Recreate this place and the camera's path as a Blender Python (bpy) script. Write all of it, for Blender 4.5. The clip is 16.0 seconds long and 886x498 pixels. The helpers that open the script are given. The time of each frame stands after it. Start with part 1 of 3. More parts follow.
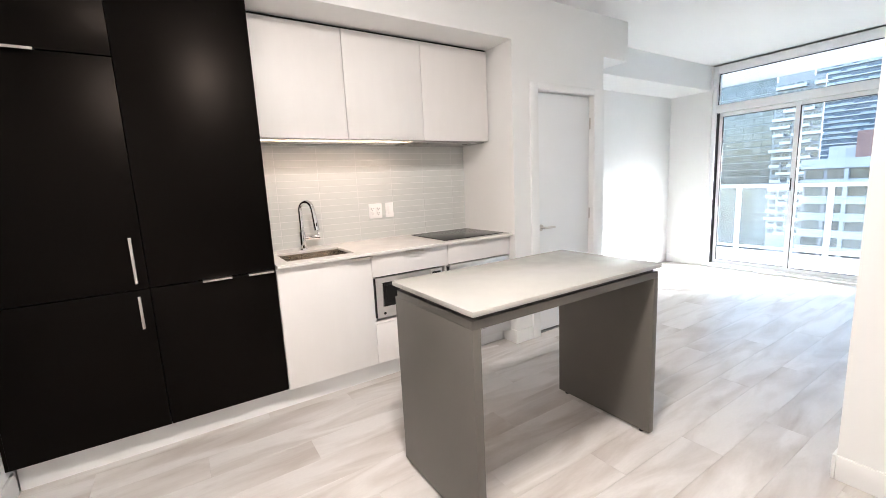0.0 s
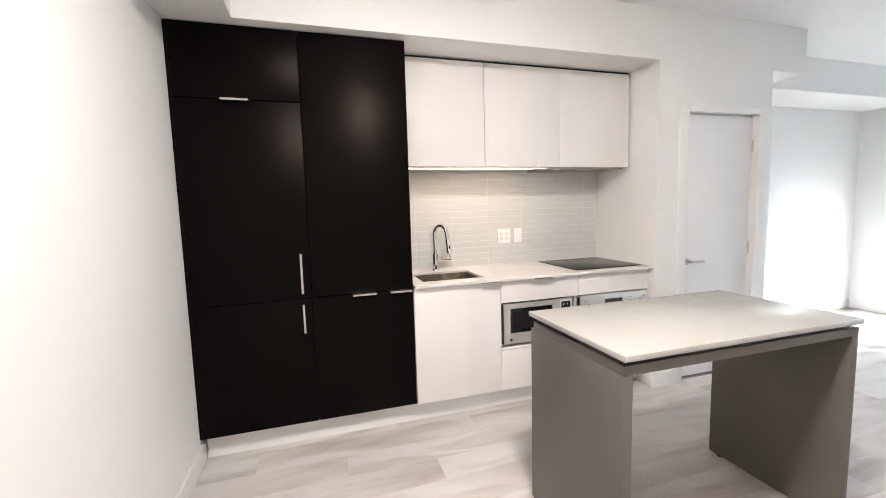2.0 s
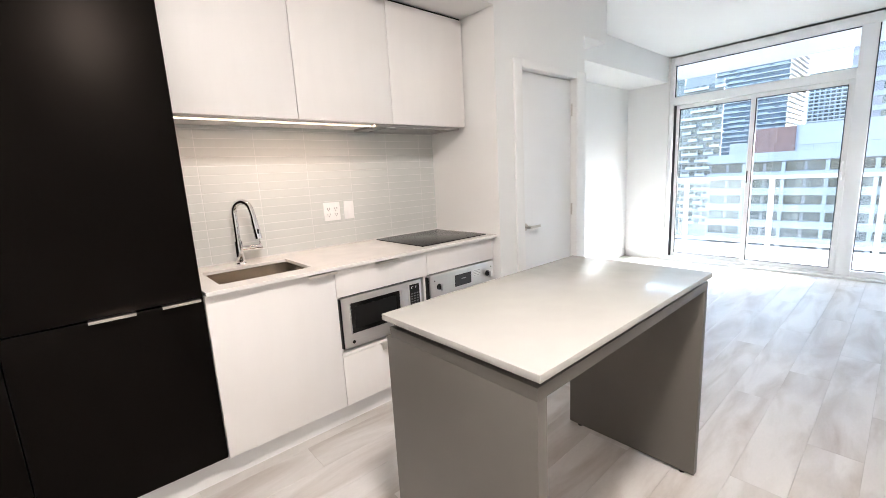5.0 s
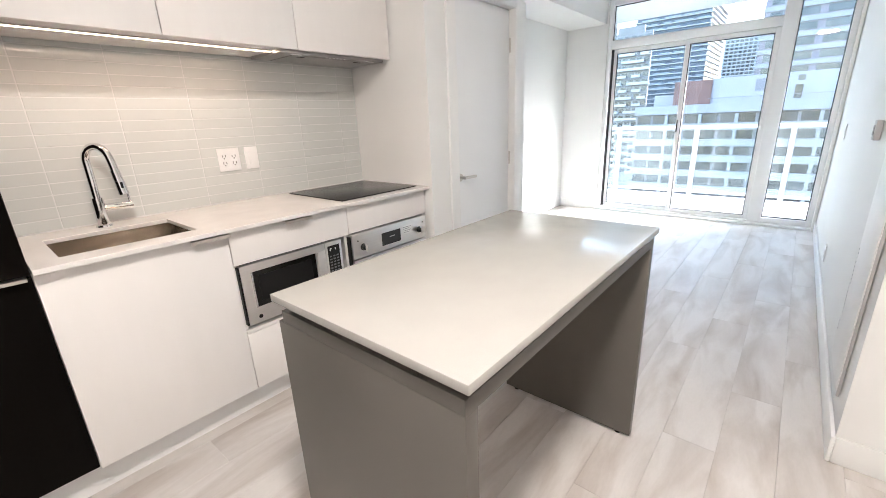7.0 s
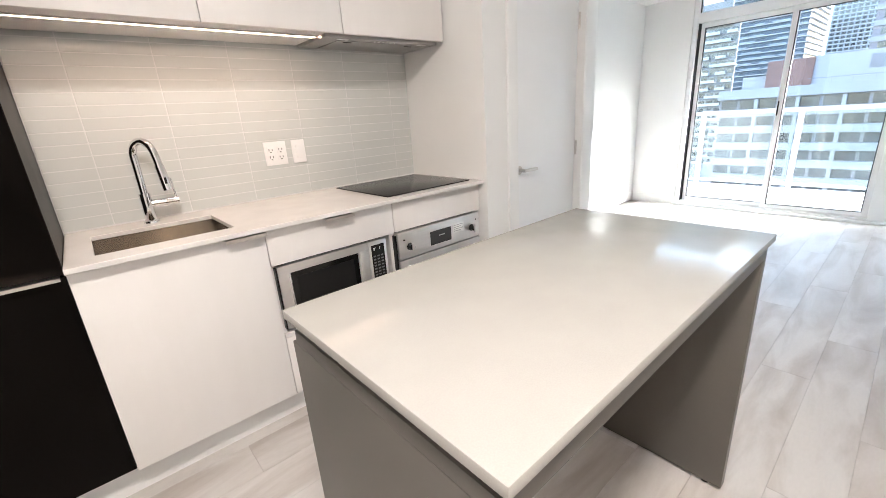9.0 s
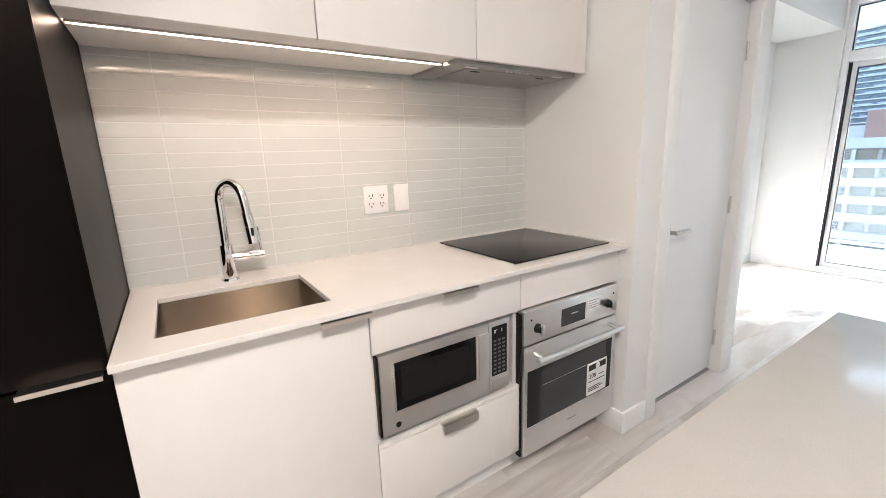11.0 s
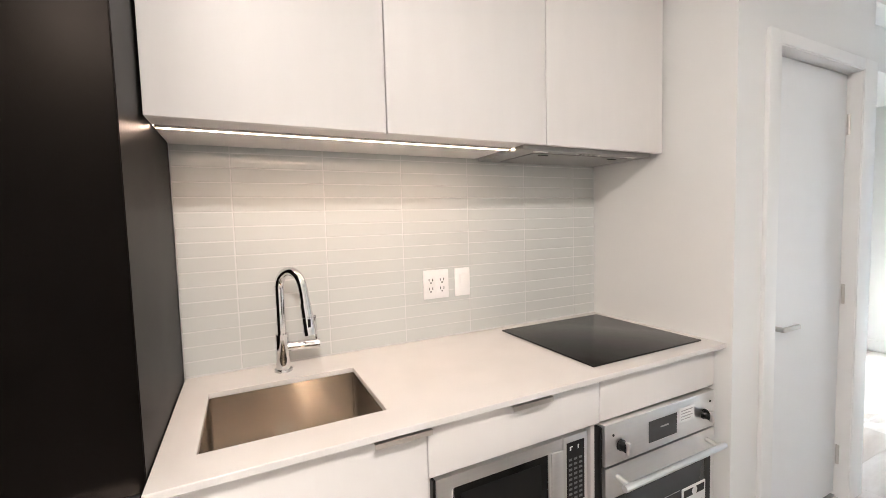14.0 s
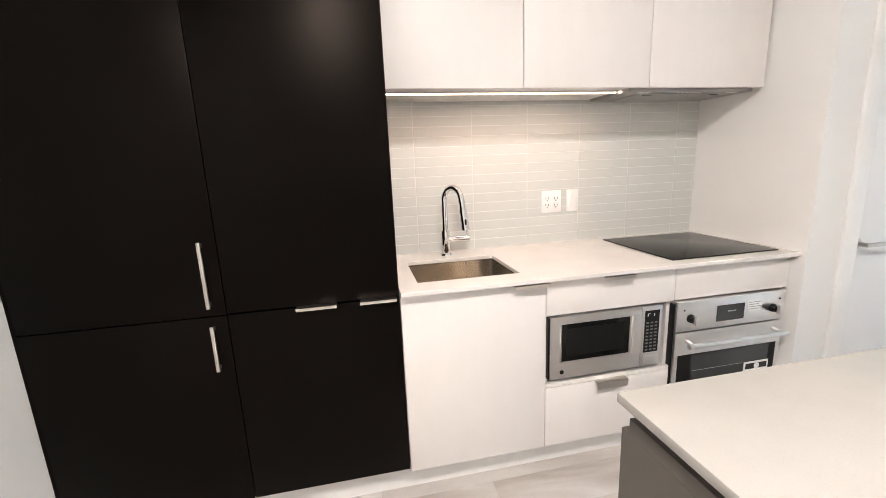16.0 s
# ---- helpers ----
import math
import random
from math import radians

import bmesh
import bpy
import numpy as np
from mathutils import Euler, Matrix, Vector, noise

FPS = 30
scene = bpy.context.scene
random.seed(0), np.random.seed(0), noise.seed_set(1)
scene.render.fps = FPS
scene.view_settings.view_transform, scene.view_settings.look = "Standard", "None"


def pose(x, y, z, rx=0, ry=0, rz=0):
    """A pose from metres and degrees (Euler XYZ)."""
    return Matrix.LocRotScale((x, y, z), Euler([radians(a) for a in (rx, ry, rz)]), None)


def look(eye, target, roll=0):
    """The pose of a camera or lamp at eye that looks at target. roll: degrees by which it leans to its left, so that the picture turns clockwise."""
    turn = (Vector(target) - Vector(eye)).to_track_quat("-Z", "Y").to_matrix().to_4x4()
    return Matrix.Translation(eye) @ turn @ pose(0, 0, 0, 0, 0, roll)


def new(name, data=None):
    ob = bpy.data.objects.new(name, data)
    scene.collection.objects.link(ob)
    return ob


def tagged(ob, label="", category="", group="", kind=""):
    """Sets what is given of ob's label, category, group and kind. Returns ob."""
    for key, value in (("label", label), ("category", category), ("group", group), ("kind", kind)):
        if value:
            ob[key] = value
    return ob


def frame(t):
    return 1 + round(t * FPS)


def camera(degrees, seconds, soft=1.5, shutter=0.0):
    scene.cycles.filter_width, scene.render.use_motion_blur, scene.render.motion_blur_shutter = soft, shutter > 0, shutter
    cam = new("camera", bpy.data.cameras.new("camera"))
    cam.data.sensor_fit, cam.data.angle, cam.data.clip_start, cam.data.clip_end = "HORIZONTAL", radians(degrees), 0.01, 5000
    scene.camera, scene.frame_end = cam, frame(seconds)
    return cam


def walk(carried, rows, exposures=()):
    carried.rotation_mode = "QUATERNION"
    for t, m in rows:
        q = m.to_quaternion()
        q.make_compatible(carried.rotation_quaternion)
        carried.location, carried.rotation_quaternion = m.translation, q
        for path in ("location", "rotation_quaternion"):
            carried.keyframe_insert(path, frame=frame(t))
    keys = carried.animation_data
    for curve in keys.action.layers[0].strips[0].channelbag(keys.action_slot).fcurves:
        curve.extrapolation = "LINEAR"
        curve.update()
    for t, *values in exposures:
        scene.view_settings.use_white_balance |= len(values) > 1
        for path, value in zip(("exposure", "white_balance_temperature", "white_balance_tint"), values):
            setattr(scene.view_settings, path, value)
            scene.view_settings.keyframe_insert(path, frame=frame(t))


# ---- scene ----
cam = camera(94.6, 16.0, soft=0.85)
PATH = [
    (0, (0.259, 0.243, 1.31), (1.32, 1.91, 0.995), -2.8),
    (0.5, (0.232, 0.264, 1.315), (1.148, 2.022, 1.051), -2.3),
    (1, (0.169, 0.281, 1.343), (0.874, 2.14, 1.128), -1.7),
    (1.5, (0.136, 0.271, 1.364), (0.691, 2.184, 1.179), -1.5),
    (2, (0.147, 0.284, 1.358), (0.728, 2.187, 1.158), -1.6),
    (2.5, (0.193, 0.29, 1.338), (0.91, 2.142, 1.097), -1.8),
    (3, (0.221, 0.31, 1.328), (1.056, 2.108, 1.06), -2.0),
    (3.5, (0.261, 0.439, 1.32), (1.205, 2.178, 1.028), -2.3),
    (4, (0.329, 0.587, 1.327), (1.387, 2.258, 1.026), -2.6),
    (4.5, (0.349, 0.704, 1.317), (1.539, 2.28, 1.003), -3.0),
    (6.8, (0.55, 0.938, 1.29), (2.006, 2.196, 0.742), -2.6),
    (7, (0.593, 0.94, 1.275), (2.039, 2.186, 0.678), -2.4),
    (7.5, (0.684, 0.897, 1.187), (2.077, 2.154, 0.496), -2.9),
    (8, (0.738, 0.879, 1.19), (2.091, 2.154, 0.453), -3.4),
    (8.5, (0.752, 0.915, 1.201), (2.069, 2.24, 0.487), -3.5),
    (9, (0.766, 1.051, 1.25), (2.001, 2.499, 0.635), -3.9),
    (9.5, (0.702, 1.251, 1.286), (1.797, 2.854, 0.803), -3.7),
    (12, (0.883, 1.66, 1.284), (1.941, 3.31, 0.883), -1.4),
    (12.5, (0.86, 1.691, 1.31), (1.888, 3.369, 0.953), -1.3),
    (13, (0.839, 1.714, 1.332), (1.813, 3.437, 1.047), -1.4),
    (13.5, (0.838, 1.72, 1.345), (1.759, 3.483, 1.135), -1.4),
    (14, (0.845, 1.708, 1.371), (1.722, 3.5, 1.241), -1.6),
    (14.5, (0.836, 1.635, 1.435), (1.672, 3.45, 1.36), -1.5),
    (15, (0.77, 1.539, 1.414), (1.509, 3.395, 1.305), -1.6),
    (15.5, (0.625, 1.37, 1.368), (1.207, 3.268, 1.125), -2.1),
    (16, (0.546, 1.209, 1.342), (0.936, 3.127, 0.935), -2.4),
]
walk(cam, [(t, look(eye, target, roll)) for t, eye, target, roll in PATH], [(0.0, 3.56, 6050, 8), (4.7, 3.56, 6050, 8), (7.0, 3.46, 6100, 8), (14.8, 3.48, 6150, 8), (15.6, 3.58, 6150, 8), (16.0, 3.66, 6150, 8)])

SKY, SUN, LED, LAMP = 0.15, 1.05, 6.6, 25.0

# ---- light ----
SUN_FROM = Vector((1.0, -0.88, 0.60)).normalized()
world = bpy.data.worlds.new("sky")
scene.world = world
world.use_nodes = True
wn = world.node_tree
sky = wn.nodes.new("ShaderNodeTexSky")
sky.sky_type = 'NISHITA'
sky.sun_disc = False
sky.sun_elevation = math.asin(SUN_FROM.z)
sky.sun_rotation = math.atan2(SUN_FROM.x, SUN_FROM.y)
sky.air_density, sky.dust_density, sky.ozone_density = 1.0, 1.0, 1.0
wn.links.new(sky.outputs[0], wn.nodes["Background"].inputs[0])
wn.nodes["Background"].inputs[1].default_value = SKY

sun = new("sun", bpy.data.lights.new("sun", "SUN"))
sun.data.energy, sun.data.angle, sun.data.color = SUN, radians(0.6), (1.0, 0.98, 0.95)
sun.matrix_world = look(SUN_FROM * 40, (0, 0, 0))

# ---- materials ----
def mat(name, color, rough=0.5, metal=0.0, vary=0.06, scale=3.0, bump=0.0, bscale=60.0, stretch=(1, 1, 1), fine=0.0, coat=0.0, each=0.0, spec=0.5):
    m = bpy.data.materials.new(name)
    m.use_nodes = True
    nt = m.node_tree
    N, L = nt.nodes, nt.links
    p = N["Principled BSDF"]
    p.inputs["Roughness"].default_value = rough
    p.inputs["Metallic"].default_value = metal
    p.inputs["Coat Weight"].default_value = coat
    p.inputs["Specular IOR Level"].default_value = spec
    geo = N.new("ShaderNodeNewGeometry")
    mp = N.new("ShaderNodeMapping")
    mp.inputs["Scale"].default_value = stretch
    L.new(geo.outputs["Position"], mp.inputs["Vector"])
    n1 = N.new("ShaderNodeTexNoise")
    n1.inputs["Scale"].default_value, n1.inputs["Detail"].default_value = scale, 5
    L.new(mp.outputs[0], n1.inputs["Vector"])
    n2 = N.new("ShaderNodeTexNoise")
    n2.inputs["Scale"].default_value, n2.inputs["Detail"].default_value = bscale, 3
    L.new(mp.outputs[0], n2.inputs["Vector"])
    ramp = N.new("ShaderNodeMapRange")
    ramp.inputs["From Min"].default_value, ramp.inputs["From Max"].default_value = 0.3, 0.7
    ramp.inputs["To Min"].default_value, ramp.inputs["To Max"].default_value = 1 - vary, 1 + vary
    L.new(n1.outputs["Fac"], ramp.inputs["Value"])
    fr = N.new("ShaderNodeMapRange")
    fr.inputs["From Min"].default_value, fr.inputs["From Max"].default_value = 0.3, 0.7
    fr.inputs["To Min"].default_value, fr.inputs["To Max"].default_value = 1 - fine, 1 + fine
    L.new(n2.outputs["Fac"], fr.inputs["Value"])
    mul = N.new("ShaderNodeMath")
    mul.operation = "MULTIPLY"
    L.new(ramp.outputs[0], mul.inputs[0])
    L.new(fr.outputs[0], mul.inputs[1])
    last = mul.outputs[0]
    if each:
        oi = N.new("ShaderNodeObjectInfo")
        er = N.new("ShaderNodeMapRange")
        er.inputs["To Min"].default_value, er.inputs["To Max"].default_value = 1 - each, 1 + each
        L.new(oi.outputs["Random"], er.inputs["Value"])
        m2 = N.new("ShaderNodeMath")
        m2.operation = "MULTIPLY"
        L.new(last, m2.inputs[0])
        L.new(er.outputs[0], m2.inputs[1])
        last = m2.outputs[0]
    vm = N.new("ShaderNodeVectorMath")
    vm.operation = "SCALE"
    vm.inputs[0].default_value = color
    L.new(last, vm.inputs["Scale"])
    L.new(vm.outputs[0], p.inputs["Base Color"])
    rr = N.new("ShaderNodeMapRange")
    rr.inputs["To Min"].default_value, rr.inputs["To Max"].default_value = max(rough - 0.05, 0.0), min(rough + 0.05, 1)
    L.new(n1.outputs["Fac"], rr.inputs["Value"])
    L.new(rr.outputs[0], p.inputs["Roughness"])
    if bump:
        b = N.new("ShaderNodeBump")
        b.inputs["Strength"].default_value, b.inputs["Distance"].default_value = bump, 0.002
        L.new(n2.outputs["Fac"], b.inputs["Height"])
        L.new(b.outputs[0], p.inputs["Normal"])
    return m


def glow(name, color, strength):
    m = bpy.data.materials.new(name)
    m.use_nodes = True
    p = m.node_tree.nodes["Principled BSDF"]
    p.inputs["Base Color"].default_value = (0.9, 0.9, 0.9, 1)
    p.inputs["Emission Color"].default_value = (*color, 1)
    p.inputs["Emission Strength"].default_value = strength
    return m


def glass(name, color=(1, 1, 1), rough=0.0):
    m = bpy.data.materials.new(name)
    m.use_nodes = True
    p = m.node_tree.nodes["Principled BSDF"]
    p.inputs["Base Color"].default_value = (*color, 1)
    p.inputs["Roughness"].default_value = rough
    p.inputs["Transmission Weight"].default_value = 1.0
    p.inputs["IOR"].default_value = 1.45
    return m


def plank_material():
    m = mat("laminate_plank", (0.645, 0.615, 0.592), 0.44, vary=0.04, scale=1.6, stretch=(1, 3, 1), bump=0.06, bscale=40, fine=0.02, each=0.025, spec=0.35)
    nt = m.node_tree
    N, L = nt.nodes, nt.links
    # soft cloudy grain running along the boards, shifted from board to board
    oi = N.new("ShaderNodeObjectInfo")
    geo = N.new("ShaderNodeNewGeometry")
    mp = N.new("ShaderNodeMapping")
    mp.inputs["Scale"].default_value = (1.0, 4.2, 1.0)
    comb = N.new("ShaderNodeCombineXYZ")
    ml = N.new("ShaderNodeMath")
    ml.operation = "MULTIPLY"
    ml.inputs[1].default_value = 31.0
    L.new(oi.outputs["Random"], ml.inputs[0])
    L.new(ml.outputs[0], comb.inputs[0])
    L.new(ml.outputs[0], comb.inputs[1])
    L.new(comb.outputs[0], mp.inputs["Location"])
    L.new(geo.outputs["Position"], mp.inputs["Vector"])
    n = N.new("ShaderNodeTexNoise")
    n.inputs["Scale"].default_value, n.inputs["Detail"].default_value, n.inputs["Distortion"].default_value = 1.6, 7, 0.8
    L.new(mp.outputs[0], n.inputs["Vector"])
    ramp = N.new("ShaderNodeValToRGB")
    ramp.color_ramp.elements[0].position, ramp.color_ramp.elements[0].color = 0.30, (0.72, 0.675, 0.64, 1)
    ramp.color_ramp.elements[1].position, ramp.color_ramp.elements[1].color = 0.60, (1.04, 1.04, 1.04, 1)
    L.new(n.outputs["Fac"], ramp.inputs[0])
    p = N["Principled BSDF"]
    old = p.inputs["Base Color"].links[0].from_socket
    vm = N.new("ShaderNodeVectorMath")
    vm.operation = "MULTIPLY"
    L.new(old, vm.inputs[0])
    L.new(ramp.outputs[0], vm.inputs[1])
    L.new(vm.outputs[0], p.inputs["Base Color"])
    return m


M_wall = mat("white_wall_paint", (0.80, 0.80, 0.79), 0.55, vary=0.012, scale=1.5, bump=0.10, bscale=220)
M_ceil = mat("white_ceiling_paint", (0.82, 0.82, 0.81), 0.8, vary=0.012, scale=1.2, bump=0.12, bscale=160)
M_trim = mat("white_trim_enamel", (0.82, 0.82, 0.81), 0.35, vary=0.012, scale=3, bump=0.04, bscale=90)
M_door = mat("white_door_enamel", (0.82, 0.83, 0.84), 0.46, vary=0.015, scale=2, bump=0.08, bscale=35)
M_plank = plank_material()
M_sub = mat("floor_joint", (0.46, 0.43, 0.40), 0.8)
M_black = mat("black_laminate", (0.0016, 0.0014, 0.0013), 0.37, vary=0.15, scale=4, bump=0.08, bscale=450, fine=0.05, spec=0.085)
# warm tint puts the brown colour of the lamp's glow into the highlight
M_black.node_tree.nodes["Principled BSDF"].inputs["Specular Tint"].default_value = (1.0, 0.84, 0.73, 1)
M_gap = mat("gap_shade_dark", (0.02, 0.02, 0.02), 0.8)
M_white = mat("white_matte_laminate", (0.78, 0.755, 0.735), 0.45, vary=0.012, scale=3, bump=0.05, bscale=300, stretch=(6, 6, 1))
M_carc = mat("white_melamine", (0.72, 0.70, 0.68), 0.5, vary=0.02)
M_quartz = mat("white_quartz", (0.74, 0.715, 0.69), 0.22, vary=0.02, scale=9, fine=0.02, bscale=350)
M_isltop = mat("pale_grey_quartz", (0.41, 0.398, 0.373), 0.17, vary=0.02, scale=12, fine=0.03, bscale=420, spec=0.35)
M_isl = mat("taupe_laminate", (0.114, 0.105, 0.092), 0.42, vary=0.05, scale=5, bump=0.06, bscale=300, fine=0.03)
# island laminate darkened so its colour carries the shade under the tabletop
M_spacer = mat("shade_dark_laminate", (0.045, 0.040, 0.036), 0.55, vary=0.05)
M_tile = mat("pale_glass_tile", (0.60, 0.615, 0.595), 0.07, vary=0.012, scale=6, each=0.012)
M_grout = mat("white_grout", (0.67, 0.668, 0.655), 0.8, vary=0.04, scale=30)
M_steel = mat("brushed_steel", (0.78, 0.77, 0.76), 0.33, 1.0, vary=0.02, scale=14, bump=0.02, bscale=120, stretch=(0.3, 1, 10))
# stretched colour variation paints in the upright reflection streaks of the bowl
M_sink = mat("sink_steel", (0.66, 0.60, 0.53), 0.19, 1.0, vary=0.14, scale=0.9, bump=0.0, bscale=80, stretch=(10, 10, 0.6))
sp = M_sink.node_tree.nodes["Principled BSDF"]
tan = M_sink.node_tree.nodes.new("ShaderNodeTangent")
tan.direction_type, tan.axis = "RADIAL", "Z"
M_sink.node_tree.links.new(tan.outputs[0], sp.inputs["Tangent"])
sp.inputs["Anisotropic"].default_value = 0.85
sp.inputs["Anisotropic Rotation"].default_value = 0.25
M_nickel = mat("satin_nickel", (0.62, 0.59, 0.56), 0.30, 1.0, vary=0.03)
M_pull = mat("dark_satin_nickel", (0.66, 0.62, 0.58), 0.34, 1.0, vary=0.03)
M_chrome = mat("polished_chrome", (0.78, 0.78, 0.79), 0.05, 1.0, vary=0.02)
M_hob = mat("black_ceramic_glass", (0.018, 0.017, 0.016), 0.24, vary=0.05, spec=0.35)
M_ovenglass = mat("oven_door_glass", (0.040, 0.042, 0.044), 0.06, vary=0.1, spec=0.5)
M_blackpl = mat("black_plastic", (0.008, 0.008, 0.008), 0.30, vary=0.05, spec=0.25)
M_mwglass = mat("microwave_black_glass", (0.006, 0.006, 0.006), 0.08, vary=0.05, spec=0.3)
M_whitepl = mat("white_plastic", (0.86, 0.85, 0.84), 0.30, vary=0.01)
M_greypl = mat("grey_plastic", (0.30, 0.30, 0.30), 0.45, vary=0.04)
M_key = mat("key_legend_grey", (0.15, 0.15, 0.15), 0.45, vary=0.04)
M_strip = mat("pale_grey_metal", (0.50, 0.49, 0.49), 0.4, vary=0.03)
M_paper = mat("white_paper_label", (0.80, 0.80, 0.79), 0.6, vary=0.02)
M_ink = mat("black_ink", (0.02, 0.02, 0.02), 0.6)
M_hood = mat("hood_steel", (0.42, 0.41, 0.40), 0.35, 1.0, vary=0.05, scale=12)
M_alu = mat("white_window_frame", (0.84, 0.85, 0.86), 0.35, vary=0.015, scale=3)
M_gasket = mat("black_gasket", (0.02, 0.022, 0.025), 0.6)
M_glass = glass("clear_window_glass", (0.97, 0.99, 0.985))
M_rglass = glass("railing_glass", (0.93, 0.97, 0.96))
# the untransmitted rest is a milky tone standing in for reflected haze
M_rglass.node_tree.nodes["Principled BSDF"].inputs["Transmission Weight"].default_value = 0.965
M_led = glow("led_strip_light", (1.0, 0.69, 0.51), LED)
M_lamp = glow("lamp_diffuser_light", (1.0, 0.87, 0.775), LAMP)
M_conc = mat("balcony_concrete", (0.66, 0.65, 0.63), 0.8, vary=0.08, scale=2, bump=0.2, bscale=40)
M_rail = mat("white_railing_paint", (0.82, 0.83, 0.83), 0.35, vary=0.01)
M_city = mat("city_ground", (0.16, 0.16, 0.155), 0.9, vary=0.3, scale=0.05)
M_bandE = mat("pale_concrete_band", (0.33, 0.32, 0.33), 0.8, vary=0.05, scale=0.3, fine=0.04, bscale=4)
M_winD = mat("dark_window_glass", (0.065, 0.066, 0.072), 0.12, vary=0.4, scale=0.35, each=0.4)
# darker copy of the band concrete, with shade put into its colour
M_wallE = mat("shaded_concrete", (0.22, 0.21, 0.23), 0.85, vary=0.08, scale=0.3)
M_brick = mat("red_brown_brick", (0.20, 0.115, 0.10), 0.85, vary=0.12, scale=0.8, fine=0.12, bscale=8)
M_mech = mat("pale_lilac_cladding", (0.33, 0.32, 0.36), 0.6, vary=0.03, scale=0.3)
M_A = mat("grey_precast", (0.24, 0.235, 0.235), 0.8, vary=0.06, scale=0.3)
M_Aw = mat("white_balcony_slab", (0.46, 0.46, 0.46), 0.7, vary=0.03, scale=0.4)
M_Adark = mat("dark_curtain_wall", (0.05, 0.054, 0.056), 0.2, vary=0.5, scale=0.25, stretch=(1, 1, 1.6))
M_B = mat("blue_curtain_wall", (0.06, 0.08, 0.11), 0.5, vary=0.35, scale=0.2)
M_C = mat("pale_blue_tower", (0.26, 0.29, 0.32), 0.5, vary=0.1, scale=0.2)
M_D = mat("mauve_brick_tower", (0.24, 0.215, 0.235), 0.8, vary=0.06, scale=0.3)


# ---- building helpers ----
def box(bm, x0, x1, y0, y1, z0, z1, bevel=0.0, seg=2):
    vs = [bm.verts.new((x, y, z)) for z in (z0, z1) for y in (y0, y1) for x in (x0, x1)]
    fs = [bm.faces.new([vs[i] for i in q]) for q in ((0, 2, 3, 1), (4, 5, 7, 6), (0, 1, 5, 4), (2, 6, 7, 3), (0, 4, 6, 2), (1, 3, 7, 5))]
    if bevel:
        es = list({e for f in fs for e in f.edges})
        bmesh.ops.bevel(bm, geom=es, offset=bevel, segments=seg, affect="EDGES", profile=0.5)
    return bm


def rod(bm, a, b, r0, r1=None, n=20):
    a, b = Vector(a), Vector(b)
    m = Matrix.Translation((a + b) / 2) @ (b - a).to_track_quat("Z", "Y").to_matrix().to_4x4()
    bmesh.ops.create_cone(bm, cap_ends=True, segments=n, radius1=r0, radius2=r0 if r1 is None else r1, depth=(b - a).length, matrix=m)
    return bm


def sweep(bm, pts, r, n=14):
    """A round tube along a line of points."""
    pts = [Vector(p) for p in pts]
    rings, up = [], Vector((0.31, 0.2, 0.93)).normalized()
    for i, p in enumerate(pts):
        d = (pts[min(i + 1, len(pts) - 1)] - pts[max(i - 1, 0)]).normalized()
        u = d.cross(up).normalized()
        v = d.cross(u)
        rings.append([bm.verts.new(p + r * (math.cos(2 * math.pi * k / n) * u + math.sin(2 * math.pi * k / n) * v)) for k in range(n)])
    for a, b in zip(rings, rings[1:]):
        for k in range(n):
            bm.faces.new((a[k], a[(k + 1) % n], b[(k + 1) % n], b[k]))
    bm.faces.new(rings[0][::-1])
    bm.faces.new(rings[-1])
    return bm


def mesh_of(name, bm, material, smooth=True):
    bmesh.ops.recalc_face_normals(bm, faces=bm.faces)
    me = bpy.data.meshes.new(name)
    bm.to_mesh(me)
    bm.free()
    me.materials.append(material)
    if smooth:
        for p in me.polygons:
            p.use_smooth = True
        me.set_sharp_from_angle(angle=radians(35))
    return me


def part(name, bm, material, parent=None, label="", shadow=True):
    """One mesh in world places, as a part of a thing or of a part."""
    ob = new(name, mesh_of(name, bm, material))
    if parent is not None:
        ob.parent = parent
        ob.matrix_parent_inverse = parent.matrix_basis.inverted()
    if label:
        ob["label"] = label
    ob.visible_shadow = shadow
    return ob


def thing(name, x, y, z, label, category, group="", kind=""):
    ob = new(name)
    ob.empty_display_size = 0.1
    ob.matrix_basis = pose(x, y, z)
    return tagged(ob, label, category, group, kind)


def B(*a, **k):
    return box(bmesh.new(), *a, **k)


def boxes(*many, bevel=0.0):
    bm = bmesh.new()
    for b in many:
        box(bm, *b, bevel=bevel)
    return bm


def structure(name, bm, material, label="", category=""):
    ob = part(name, bm, material)
    return tagged(ob, label, category, kind="structure")


# ---- the shell ----
LW, YB, NR, YF, SOF, CEIL = -0.502, 3.15, 2.360, 2.526, 2.287, 2.61
FL = 0.045
WX = 6.15
structure("wall_west", B(LW - 0.15, LW, -1.36, 3.31, -0.02, 2.73), M_wall, "smooth white painted side wall", "wall")
structure("wall_niche_back", B(LW, NR, YB + 0.012, 3.30, -0.02, SOF), M_wall, "white wall behind the kitchen units", "wall")
structure("wall_soffit", B(LW, NR, YF, 3.30, SOF, 2.74), M_wall, "white boxed soffit above the kitchen niche", "wall")
structure("wall_door", boxes((NR, 2.60, YF, 3.45, -0.02, 2.745), (3.27, 3.39, YF, 3.60, -0.02, 2.745), (2.60, 3.27, YF, 2.70, 1.975, 2.745), (2.60, 3.27, 3.3, 3.45, -0.02, 2.6)), M_wall, "white wall with a closet door in it", "wall")
structure("wall_bulkhead", boxes((3.39, 3.72, YF, 3.60, SOF, 2.738), (3.72, 6.30, 2.95, 3.60, 2.315, 2.742)), M_wall, "white boxed bulkhead under the ceiling", "wall")
